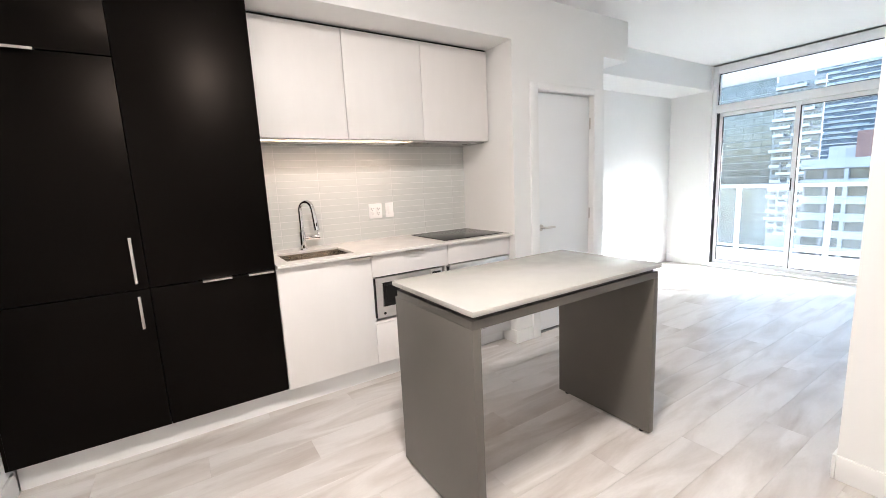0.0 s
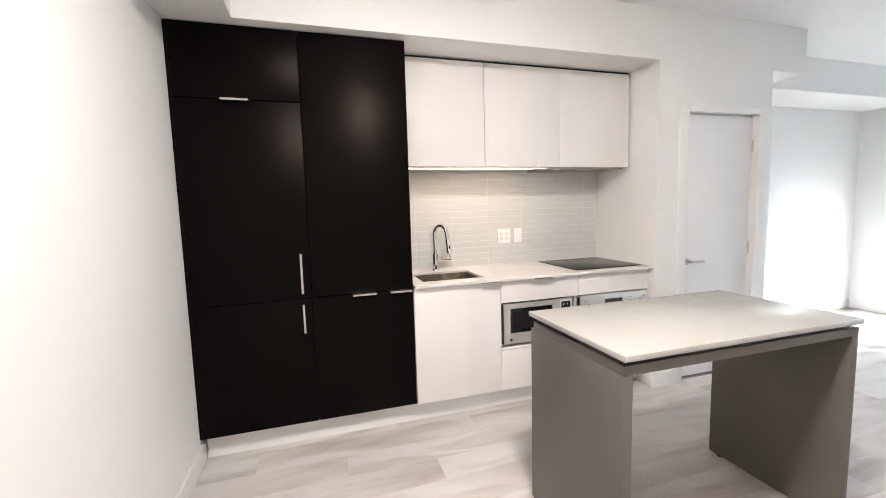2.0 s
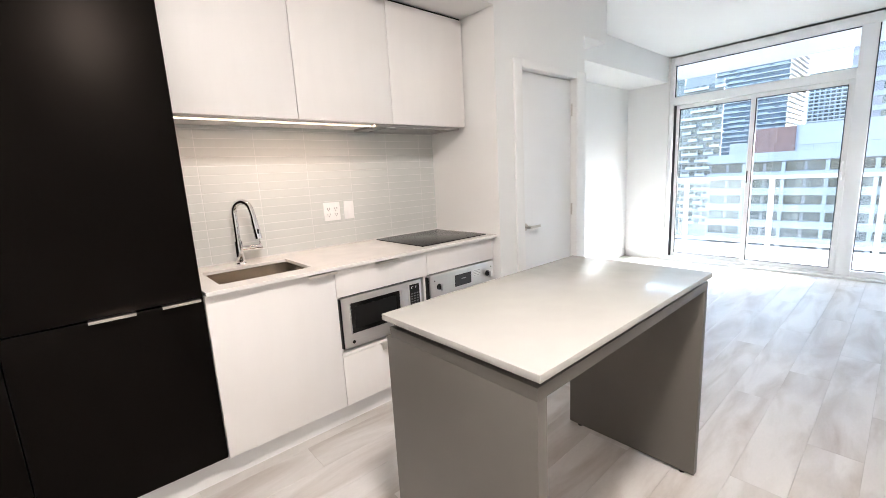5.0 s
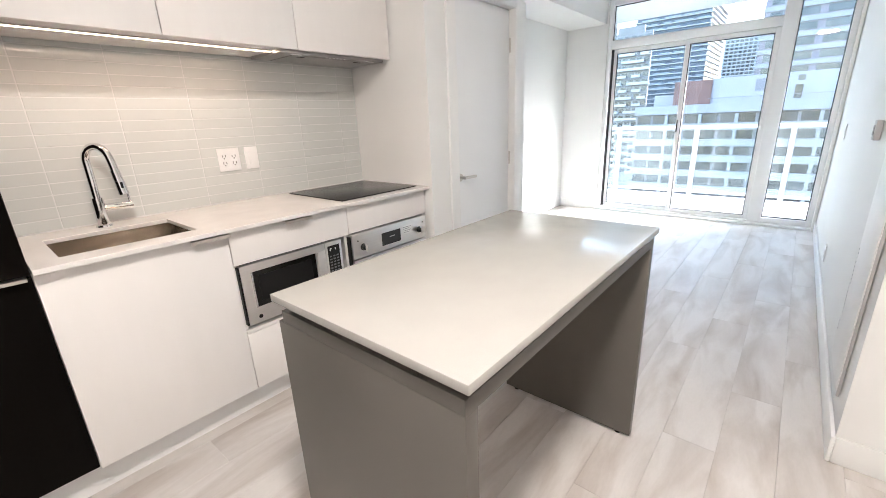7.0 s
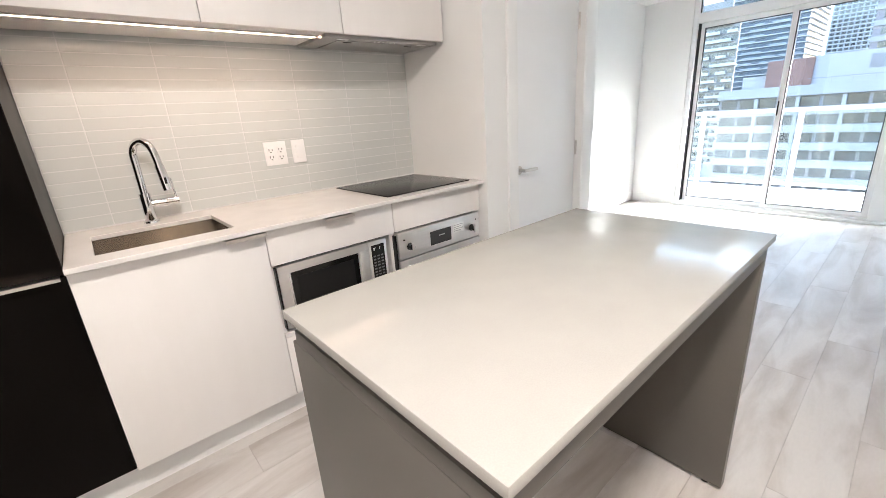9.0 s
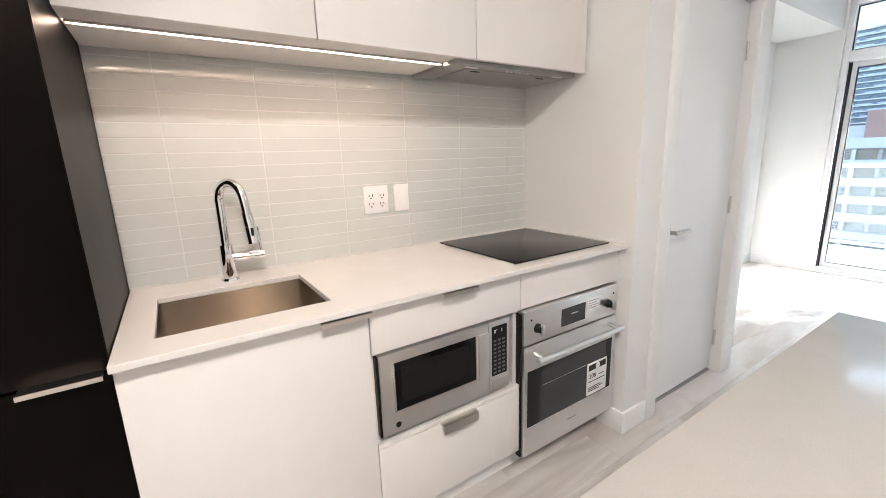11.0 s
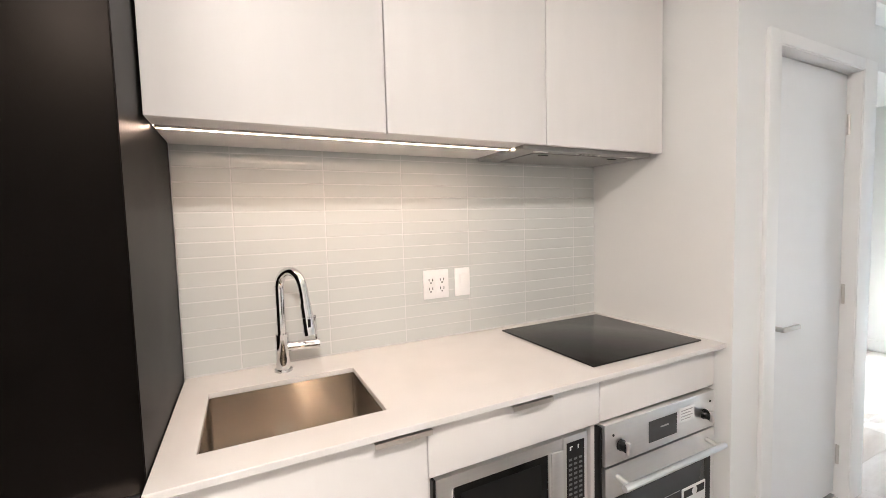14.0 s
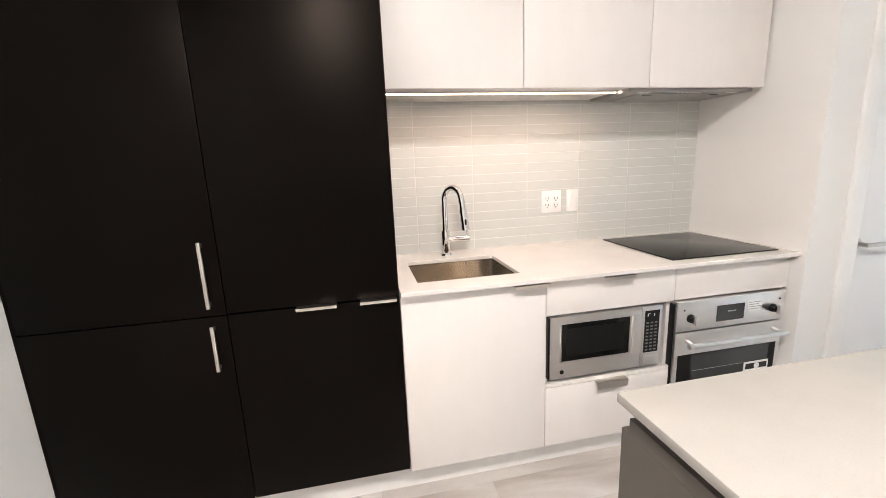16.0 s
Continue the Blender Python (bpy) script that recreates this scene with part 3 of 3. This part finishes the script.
for x in (1.262, 1.69):
    for y in (2.66, 2.93):
        part("foot", rod(bmesh.new(), (x, y, 0.4640), (x, y, 0.4810), 0.010, None, 12), M_blackpl, mw)

# ---- wall oven ----
ov = thing("oven", 2.052, 2.85, 0.16, "stainless steel built-in oven with bar handle", "oven")
OY = 2.566
part("body", B(1.792, 2.32, 2.602, 3.10, 0.166, 0.730), M_blackpl, ov)
part("side_edge", B(1.782, 1.789, OY + 0.012, 2.602, 0.158, 0.738), M_blackpl, ov)
cp = part("control_panel", B(1.789, 2.33, OY, 2.602, 0.618, 0.748, bevel=0.002), M_steel, ov)
part("display", B(1.982, 2.12, OY - 0.0015, OY + 0.001, 0.644, 0.714), M_ovenglass, cp, "dark glass clock display")
part("display_bar", B(2.037, 2.077, OY - 0.002, OY - 0.0014, 0.683, 0.688), M_greypl, cp)
part("sticker", boxes((2.137, 2.212, OY - 0.0012, OY + 0.001, 0.672, 0.722)), M_paper, cp)
for i in range(4):
    part("writing_bar", B(2.142, 2.192 + 0.012 * (i % 2), OY - 0.0016, OY - 0.0011, 0.680 + 0.010 * i, 0.683 + 0.010 * i), M_greypl, cp)
for x in (1.854, 2.268):
    bm = rod(bmesh.new(), (x, OY, 0.674), (x, OY - 0.006, 0.674), 0.018, 0.0175, 28)
    rod(bm, (x, OY - 0.006, 0.674), (x, OY - 0.024, 0.674), 0.015, 0.0145, 28)
    k = part("knob", bm, M_blackpl, cp)
    part("grip", B(x - 0.0055, x + 0.0055, OY - 0.036, OY - 0.02, 0.655, 0.693, bevel=0.002), M_steel, k, "steel knob grip")
for x in (1.822, 2.302):
    part("indicator", rod(bmesh.new(), (x, OY, 0.712), (x, OY - 0.002, 0.712), 0.004, None, 10), M_blackpl, cp)
od = part("door", boxes((1.789, 2.33, OY, 2.600, 0.512, 0.612), (1.789, 2.33, OY, 2.600, 0.160, 0.280), (1.789, 1.807, OY, 2.600, 0.280, 0.512), (2.31, 2.33, OY, 2.600, 0.280, 0.512)), M_steel, ov)
part("window", B(1.807, 2.31, OY + 0.001, 2.600, 0.280, 0.512), M_ovenglass, od, "dark tinted oven window")
part("inner_frame", B(1.807, 1.877, OY, OY + 0.0012, 0.28, 0.512), M_blackpl, od)
part("inner_frame", B(2.277, 2.31, OY, OY + 0.0012, 0.28, 0.512), M_blackpl, od)
part("rack", B(1.882, 2.142, OY - 0.0002, OY + 0.0008, 0.432, 0.4335), M_greypl, od)
hb = bmesh.new()
rod(hb, (1.814, OY - 0.048, 0.572), (2.31, OY - 0.048, 0.572), 0.0105, None, 20)
for x in (1.84, 2.284):
    rod(hb, (x, OY, 0.578), (x, OY - 0.046, 0.572), 0.008, None, 14)
part("handle", hb, M_steel, od, "round brushed steel bar handle")
part("writing_bar", B(2.037, 2.092, OY - 0.0006, OY + 0.001, 0.222, 0.227), M_greypl, od)
lab = part("energy_label", B(2.152, 2.28, OY - 0.0016, OY + 0.001, 0.286, 0.432), M_paper, od, "black and white energy rating label")
part("label_head", B(2.16, 2.272, OY - 0.0022, OY - 0.0014, 0.398, 0.424), M_ink, lab)
part("label_dot", rod(bmesh.new(), (2.218, OY - 0.0015, 0.411), (2.218, OY - 0.0027, 0.411), 0.014, None, 20), M_paper, lab)
for i, (a, b) in enumerate(((2.227, 2.262), (2.162, 2.27), (2.162, 2.242), (2.162, 2.257), (2.162, 2.232))):
    z = (0.365, 0.345, 0.318, 0.310, 0.302)[i]
    part("writing_bar", B(a, b, OY - 0.0022, OY - 0.0014, z, z + 0.0035), M_ink, lab)
txt = bpy.data.curves.new("label_number", "FONT")
txt.body, txt.size, txt.extrude = "206", 0.030, 0.0003
txt.materials.append(M_ink)
to = new("label_number", txt)
to.parent = lab
to.matrix_basis = pose(2.164, OY - 0.0022, 0.362, 90, 0, 0)

# ---- kitchen island ----
isl = thing("kitchen_island", 1.59, 1.56, 0.0, "taupe waterfall island table with pale grey quartz top", "island")
IX0, IX1, IY0, IY1, IZ = 1.001, 2.088, 1.253, 1.838, 0.902
part("tabletop", B(IX0, IX1, IY0, IY1, IZ - 0.020, IZ, bevel=0.0025), M_isltop, isl, "pale grey polished quartz top")
# shadow gap below the top comes from this strip's dark colour
part("spacer", B(IX0 + 0.024, IX1 - 0.024, IY0 + 0.028, IY1 - 0.028, IZ - 0.036, IZ - 0.020), M_spacer, isl, "recessed spacer strip coloured dark for the shade under the top")
part("rail_panel", B(IX0 + 0.006, IX1 - 0.006, IY0 + 0.012, IY1 - FL + 0.012, IZ - 0.068, IZ - 0.036, bevel=0.001), M_isl, isl)
for x0, x1 in ((IX0 + 0.006, IX0 + 0.040), (IX1 - 0.040, IX1 - 0.006)):
    lg = part("leg_panel", B(x0, x1, IY0 + 0.012, IY1 - 0.012, FL + 0.012, IZ - 0.068, bevel=0.001), M_isl, isl)
    for y in (IY0 + 0.06, IY1 - 0.06):
        part("foot", rod(bmesh.new(), ((x0 + x1) / 2, y, FL), ((x0 + x1) / 2, y, FL + 0.0125), 0.012, None, 16), M_blackpl, lg)

# ---- right-hand wall fittings ----
ap = thing("access_panel", 2.69, 0.67, 0.25, "white metal fan coil panel with perforated edge", "access panel")
part("panel", B(2.515, 2.858, 0.6705, 0.684, 0.255, 2.10, bevel=0.002), M_trim, ap)
part("frame_edge", B(2.502, 2.512, 0.6705, 0.680, 0.235, 2.12, bevel=0.002), M_strip, ap, "grey edge strip")
# grey strip laid along the panel's far edge in place of its shadow
part("shadow_line", B(2.859, 2.864, 0.6705, 0.6745, 0.255, 0.36), M_greypl, ap)
for i in range(20):
    part("vent_hole", rod(bmesh.new(), (2.845, 0.6838, 0.37 + 0.0185 * i), (2.845, 0.6848, 0.37 + 0.0185 * i), 0.0042, None, 10), M_greypl, ap)
def plate(name, x, z, w, h, label, cat, m=M_whitepl, d=0.007):
    t = thing(name, x, 0.67, z, label, cat)
    part("cover_plate", B(x - w / 2, x + w / 2, 0.6705, 0.6705 + d, z - h / 2, z + h / 2, bevel=0.002), m, t)
    part("insert", B(x - w / 4, x + w / 4, 0.6705 + d, 0.673 + d, z - h / 4, z + h / 4), M_greypl if m is M_strip else M_trim, t)

plate("thermostat", 3.27, 1.16, 0.07, 0.085, "grey wall thermostat box", "thermostat", M_strip, 0.022)
plate("wall_outlet", 4.36, 0.29, 0.07, 0.115, "white wall outlet above the baseboard", "outlet")
plate("light_switch", 5.16, 1.07, 0.07, 0.115, "white wall switch beside the window", "switch")

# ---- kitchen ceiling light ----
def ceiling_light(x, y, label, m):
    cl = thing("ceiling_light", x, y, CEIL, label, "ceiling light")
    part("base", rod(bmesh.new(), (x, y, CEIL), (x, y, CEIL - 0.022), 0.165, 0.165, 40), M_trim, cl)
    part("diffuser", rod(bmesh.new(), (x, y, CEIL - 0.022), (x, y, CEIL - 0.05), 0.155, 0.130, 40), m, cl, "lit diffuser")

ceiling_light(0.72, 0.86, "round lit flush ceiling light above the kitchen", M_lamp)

# ---- balcony ----
balc = thing("balcony", 7.1, 1.8, 0.0, "sunlit concrete balcony with white glass railing", "balcony", kind="structure")
part("slab", B(6.335, 7.95, -0.45, 4.2, -0.22, 0.02), M_conc, balc)
part("upper_slab", B(6.335, 7.90, -0.45, 4.2, 2.62, 2.84), M_ceil, balc)
# out-of-view side wall, added to set the right edge of the sun patch
part("unseen_sun_divider", B(6.335, 7.90, -0.50, -0.45, 0.02, 2.62), M_conc, balc)
part("top_rail", B(7.82, 7.88, -0.44, 4.18, 1.015, 1.065, bevel=0.006), M_rail, balc)
part("bottom_rail", B(7.83, 7.87, -0.44, 4.18, 0.07, 0.105, bevel=0.004), M_rail, balc)
for i in range(5):
    y = -0.10 + 1.11 * i
    part("post", B(7.825, 7.875, y - 0.028, y + 0.028, 0.02, 1.02, bevel=0.003), M_rail, balc)
    if i < 4:
        part("glass_panel", B(7.845, 7.853, y + 0.032, y + 1.078, 0.11, 1.01), M_rglass, balc, shadow=False)

# ---- the city outside ----
structure("ground", B(20, 3000, -2000, 2000, -42, -40), M_city, "hazy city ground far below", "ground")

def pane_mesh(name, w, h, m):
    return mesh_of(name, B(-0.05, 0.05, -w / 2, w / 2, -h / 2, h / 2), m, False)

def put(name, me, x, y, z, parent):
    ob = new(name, me)
    ob.parent = parent
    ob.matrix_parent_inverse = parent.matrix_basis.inverted()
    ob.matrix_basis = pose(x, y, z)
    return ob

# low office block with pale spandrel bands and a plant room
E = thing("apartment_building", 95, 1, -40, "low concrete apartment block with pale spandrel bands", "building")
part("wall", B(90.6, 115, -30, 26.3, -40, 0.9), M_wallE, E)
part("roof_band", B(89.9, 115.2, -30.2, 26.6, 0.75, 2.3), M_bandE, E)
part("plant_room", B(92, 108, -6, 14.4, 2.3, 6.6), M_mech, E, "pale lilac metal clad plant room")
part("plant_room_brick", B(91.6, 106, 14.4, 20.4, 2.3, 6.4), M_brick, E, "red-brown brick plant room")
part("plant_unit", B(93, 98, 20.6, 24.0, 2.3, 4.3), M_bandE, E)
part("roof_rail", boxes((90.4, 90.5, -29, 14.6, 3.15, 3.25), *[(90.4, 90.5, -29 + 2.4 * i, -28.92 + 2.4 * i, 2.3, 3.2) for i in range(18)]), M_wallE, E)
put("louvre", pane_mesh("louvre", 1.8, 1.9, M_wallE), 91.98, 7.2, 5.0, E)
put("door", pane_mesh("roof_door", 1.0, 2.1, M_winD), 91.98, 2.3, 3.6, E)
put("window", pane_mesh("roof_window", 0.9, 0.8, M_winD), 91.98, 2.2, 5.7, E)
pE = pane_mesh("pane", 2.3, 1.45, M_winD)
for k in range(11):
    zt = 0.60 - 2.80 * k
    part("spandrel", B(89.9, 90.58, -30.1, 26.5, zt - 2.80, zt - 1.62), M_bandE, E)
    for j in range(18):
        put("window", pE, 90.56, 24.9 - 2.75 * j, zt - 0.80, E)
for j in range(9):
    part("pier", B(89.95, 90.55, 20.6 - 5.5 * j, 21.1 - 5.5 * j, -38, 0.6), M_bandE, E)

# tower with staggered white balconies and a dark glass flank
A = thing("apartment_tower", 205, 70, -40, "grey residential tower with staggered white balconies", "building")
part("wall", B(202.6, 203.6, 54.7, 69.5, -40, 34.0), M_A, A)
part("flank", B(203.0, 204.0, 69.5, 112, -40, 38.5), M_Adark, A, "dark glass curtain wall")
part("penthouse", B(202.8, 203.8, 58, 69, 34.0, 36.5), M_A, A)
pA = pane_mesh("pane", 2.1, 1.7, M_winD)
balA = mesh_of("balcony", boxes((-1.6, 0, -1.75, 1.75, -0.1, 0.15), (-1.6, -1.5, -1.75, 1.75, 0.15, 1.0)), M_Aw, False)
rngA = random.Random(7)
pF = pane_mesh("pane", 2.9, 2.2, M_winD)
for k in range(20):
    z = 32.0 - 2.95 * k
    part("floor_line", B(202.96, 203.02, 69.6, 112, z - 1.7, z - 1.45), M_A, A)
    for j in range(12):
        put("window", pF, 202.98, 71.2 + 3.4 * j, z + 0.0, A)
    for j in range(5):
        y = 56.2 + 2.9 * j
        put("window", pA, 202.57, y, z - 0.1, A)
        if (j + k) % 2 == 0 or rngA.random() < 0.25:
            put("balcony", balA, 202.6, y + 0.5 * (k % 3 - 1), z - 1.2, A)

# blue glass tower with thin balcony slabs
T = thing("apartment_tower", 340, 70, -40, "blue glass residential tower with white balcony edges", "building")
part("wall", B(325, 380, 54.4, 98.0, -40, 64.5), M_B, T)
rngT = random.Random(9)
for k in range(24):
    z = 65.0 - 3.05 * k
    part("slab", B(323.6, 381.5, 52.9, 99.0, z - 0.3, z + 0.15), M_Aw, T)
    y = 55.0
    while y < 96:
        w = rngT.uniform(3.0, 11.0)
        if rngT.random() < 0.6:
            part("balustrade", B(323.6, 323.8, y, min(y + w, 98.8), z, z + 0.95), M_C, T)
        y += w + rngT.uniform(0.5, 4.0)

# pale tower far off
C = thing("apartment_tower", 495, 52, -40, "pale blue distant residential tower", "building")
part("wall", B(480, 505, 38.5, 66.5, -40, 70), M_C, C)
pC = pane_mesh("pane", 2.4, 1.9, M_winD)
for k in range(17):
    part("slab", B(479.0, 505.5, 38.0, 67.0, 69.0 - 3.0 * k, 69.5 - 3.0 * k), M_Aw, C)
    for j in range(8):
        put("window", pC, 479.98, 40.3 + 3.4 * j, 67.5 - 3.0 * k, C)

# mauve tower behind the plant room
D = thing("apartment_tower", 145, -5, -40, "mauve brick apartment tower with wide windows", "building")
# the windowless length past y -35 is unseen, added to block low sky glow
part("wall", B(131.4, 160, -170, 11.9, -40, 50), M_D, D)
pD = pane_mesh("pane", 4.6, 1.5, M_winD)
pD2 = pane_mesh("pane", 2.2, 1.5, M_winD)
for k in range(14):
    z = 6.3 + 3.0 * k
    part("band", B(131.1, 131.42, -170, 12.0, z + 0.95, z + 1.95), M_bandE, D)
    put("window", pD2, 131.36, 9.6, z, D)
    for j in range(7):
        put("window", pD, 131.36, 4.3 - 6.0 * j, z, D)

# ---- backsplash tiles ----
bs = tagged(part("backsplash", B(0.665, NR - 0.001, YB, YB + 0.012, CT1, 1.6335), M_grout), "pale glossy glass tile backsplash with white joints", "backsplash", kind="structure")
TW, TH, JT = 0.2815, 0.0455, 0.0036
cols = [0.665] + [0.822 + TW * i for i in range(6)] + [NR - 0.001]
rows_z = [CT1 + 0.004 + TH * i for i in range(16)] + [1.633]
tile_mesh = {}
def tile(w, h):
    key = (round(w, 4), round(h, 4))
    if key not in tile_mesh:
        tile_mesh[key] = mesh_of("tile", B(-w / 2, w / 2, -0.0015, 0.0015, -h / 2, h / 2, bevel=0.0007, seg=1), M_tile)
    return tile_mesh[key]

rngT2 = random.Random(3)
for x0, x1 in zip(cols, cols[1:]):
    for z0, z1 in zip(rows_z, rows_z[1:]):
        if z1 - z0 < 0.008:
            continue
        ob = new("tile", tile(x1 - x0 - JT, z1 - z0 - JT))
        ob.parent = bs
        ob.matrix_basis = pose((x0 + x1) / 2, YB + 0.0009, (z0 + z1) / 2, rngT2.uniform(-0.08, 0.08), 0, rngT2.uniform(-0.04, 0.04))

# ---- floor planks ----
floor = tagged(part("floor", B(LW, 6.15, -1.35, 3.45, -0.05, FL - 0.005), M_sub), "pale greige wood-look laminate plank floor", "floor", kind="structure")
PW, PL = 0.180, 1.22
plank_meshes = {}
def plank(w):
    w = round(w, 3)
    if w not in plank_meshes:
        plank_meshes[w] = mesh_of("plank", B(-w / 2 + 0.0004, w / 2 - 0.0004, -PW / 2 + 0.0004, PW / 2 - 0.0004, -0.008, 0.0, bevel=0.0004, seg=1), M_plank)
    return plank_meshes[w]

ny = int((3.45 + 1.35) / PW)
for r in range(ny):
    y = -1.35 + PW * (r + 0.5)
    x = LW - PL * ((r * 0.37) % 1.0)
    end = 2.40 if y < 0.5 else 6.14
    while x < end:
        x0, x1 = max(x, LW + 0.001), min(x + PL, end)
        if x1 - x0 > 0.02 and not (y > 2.75 and x1 < 3.3):
            ob = new("plank", plank(x1 - x0))
            ob.parent = floor
            ob.matrix_basis = pose((x0 + x1) / 2, y, FL)
        x += PL
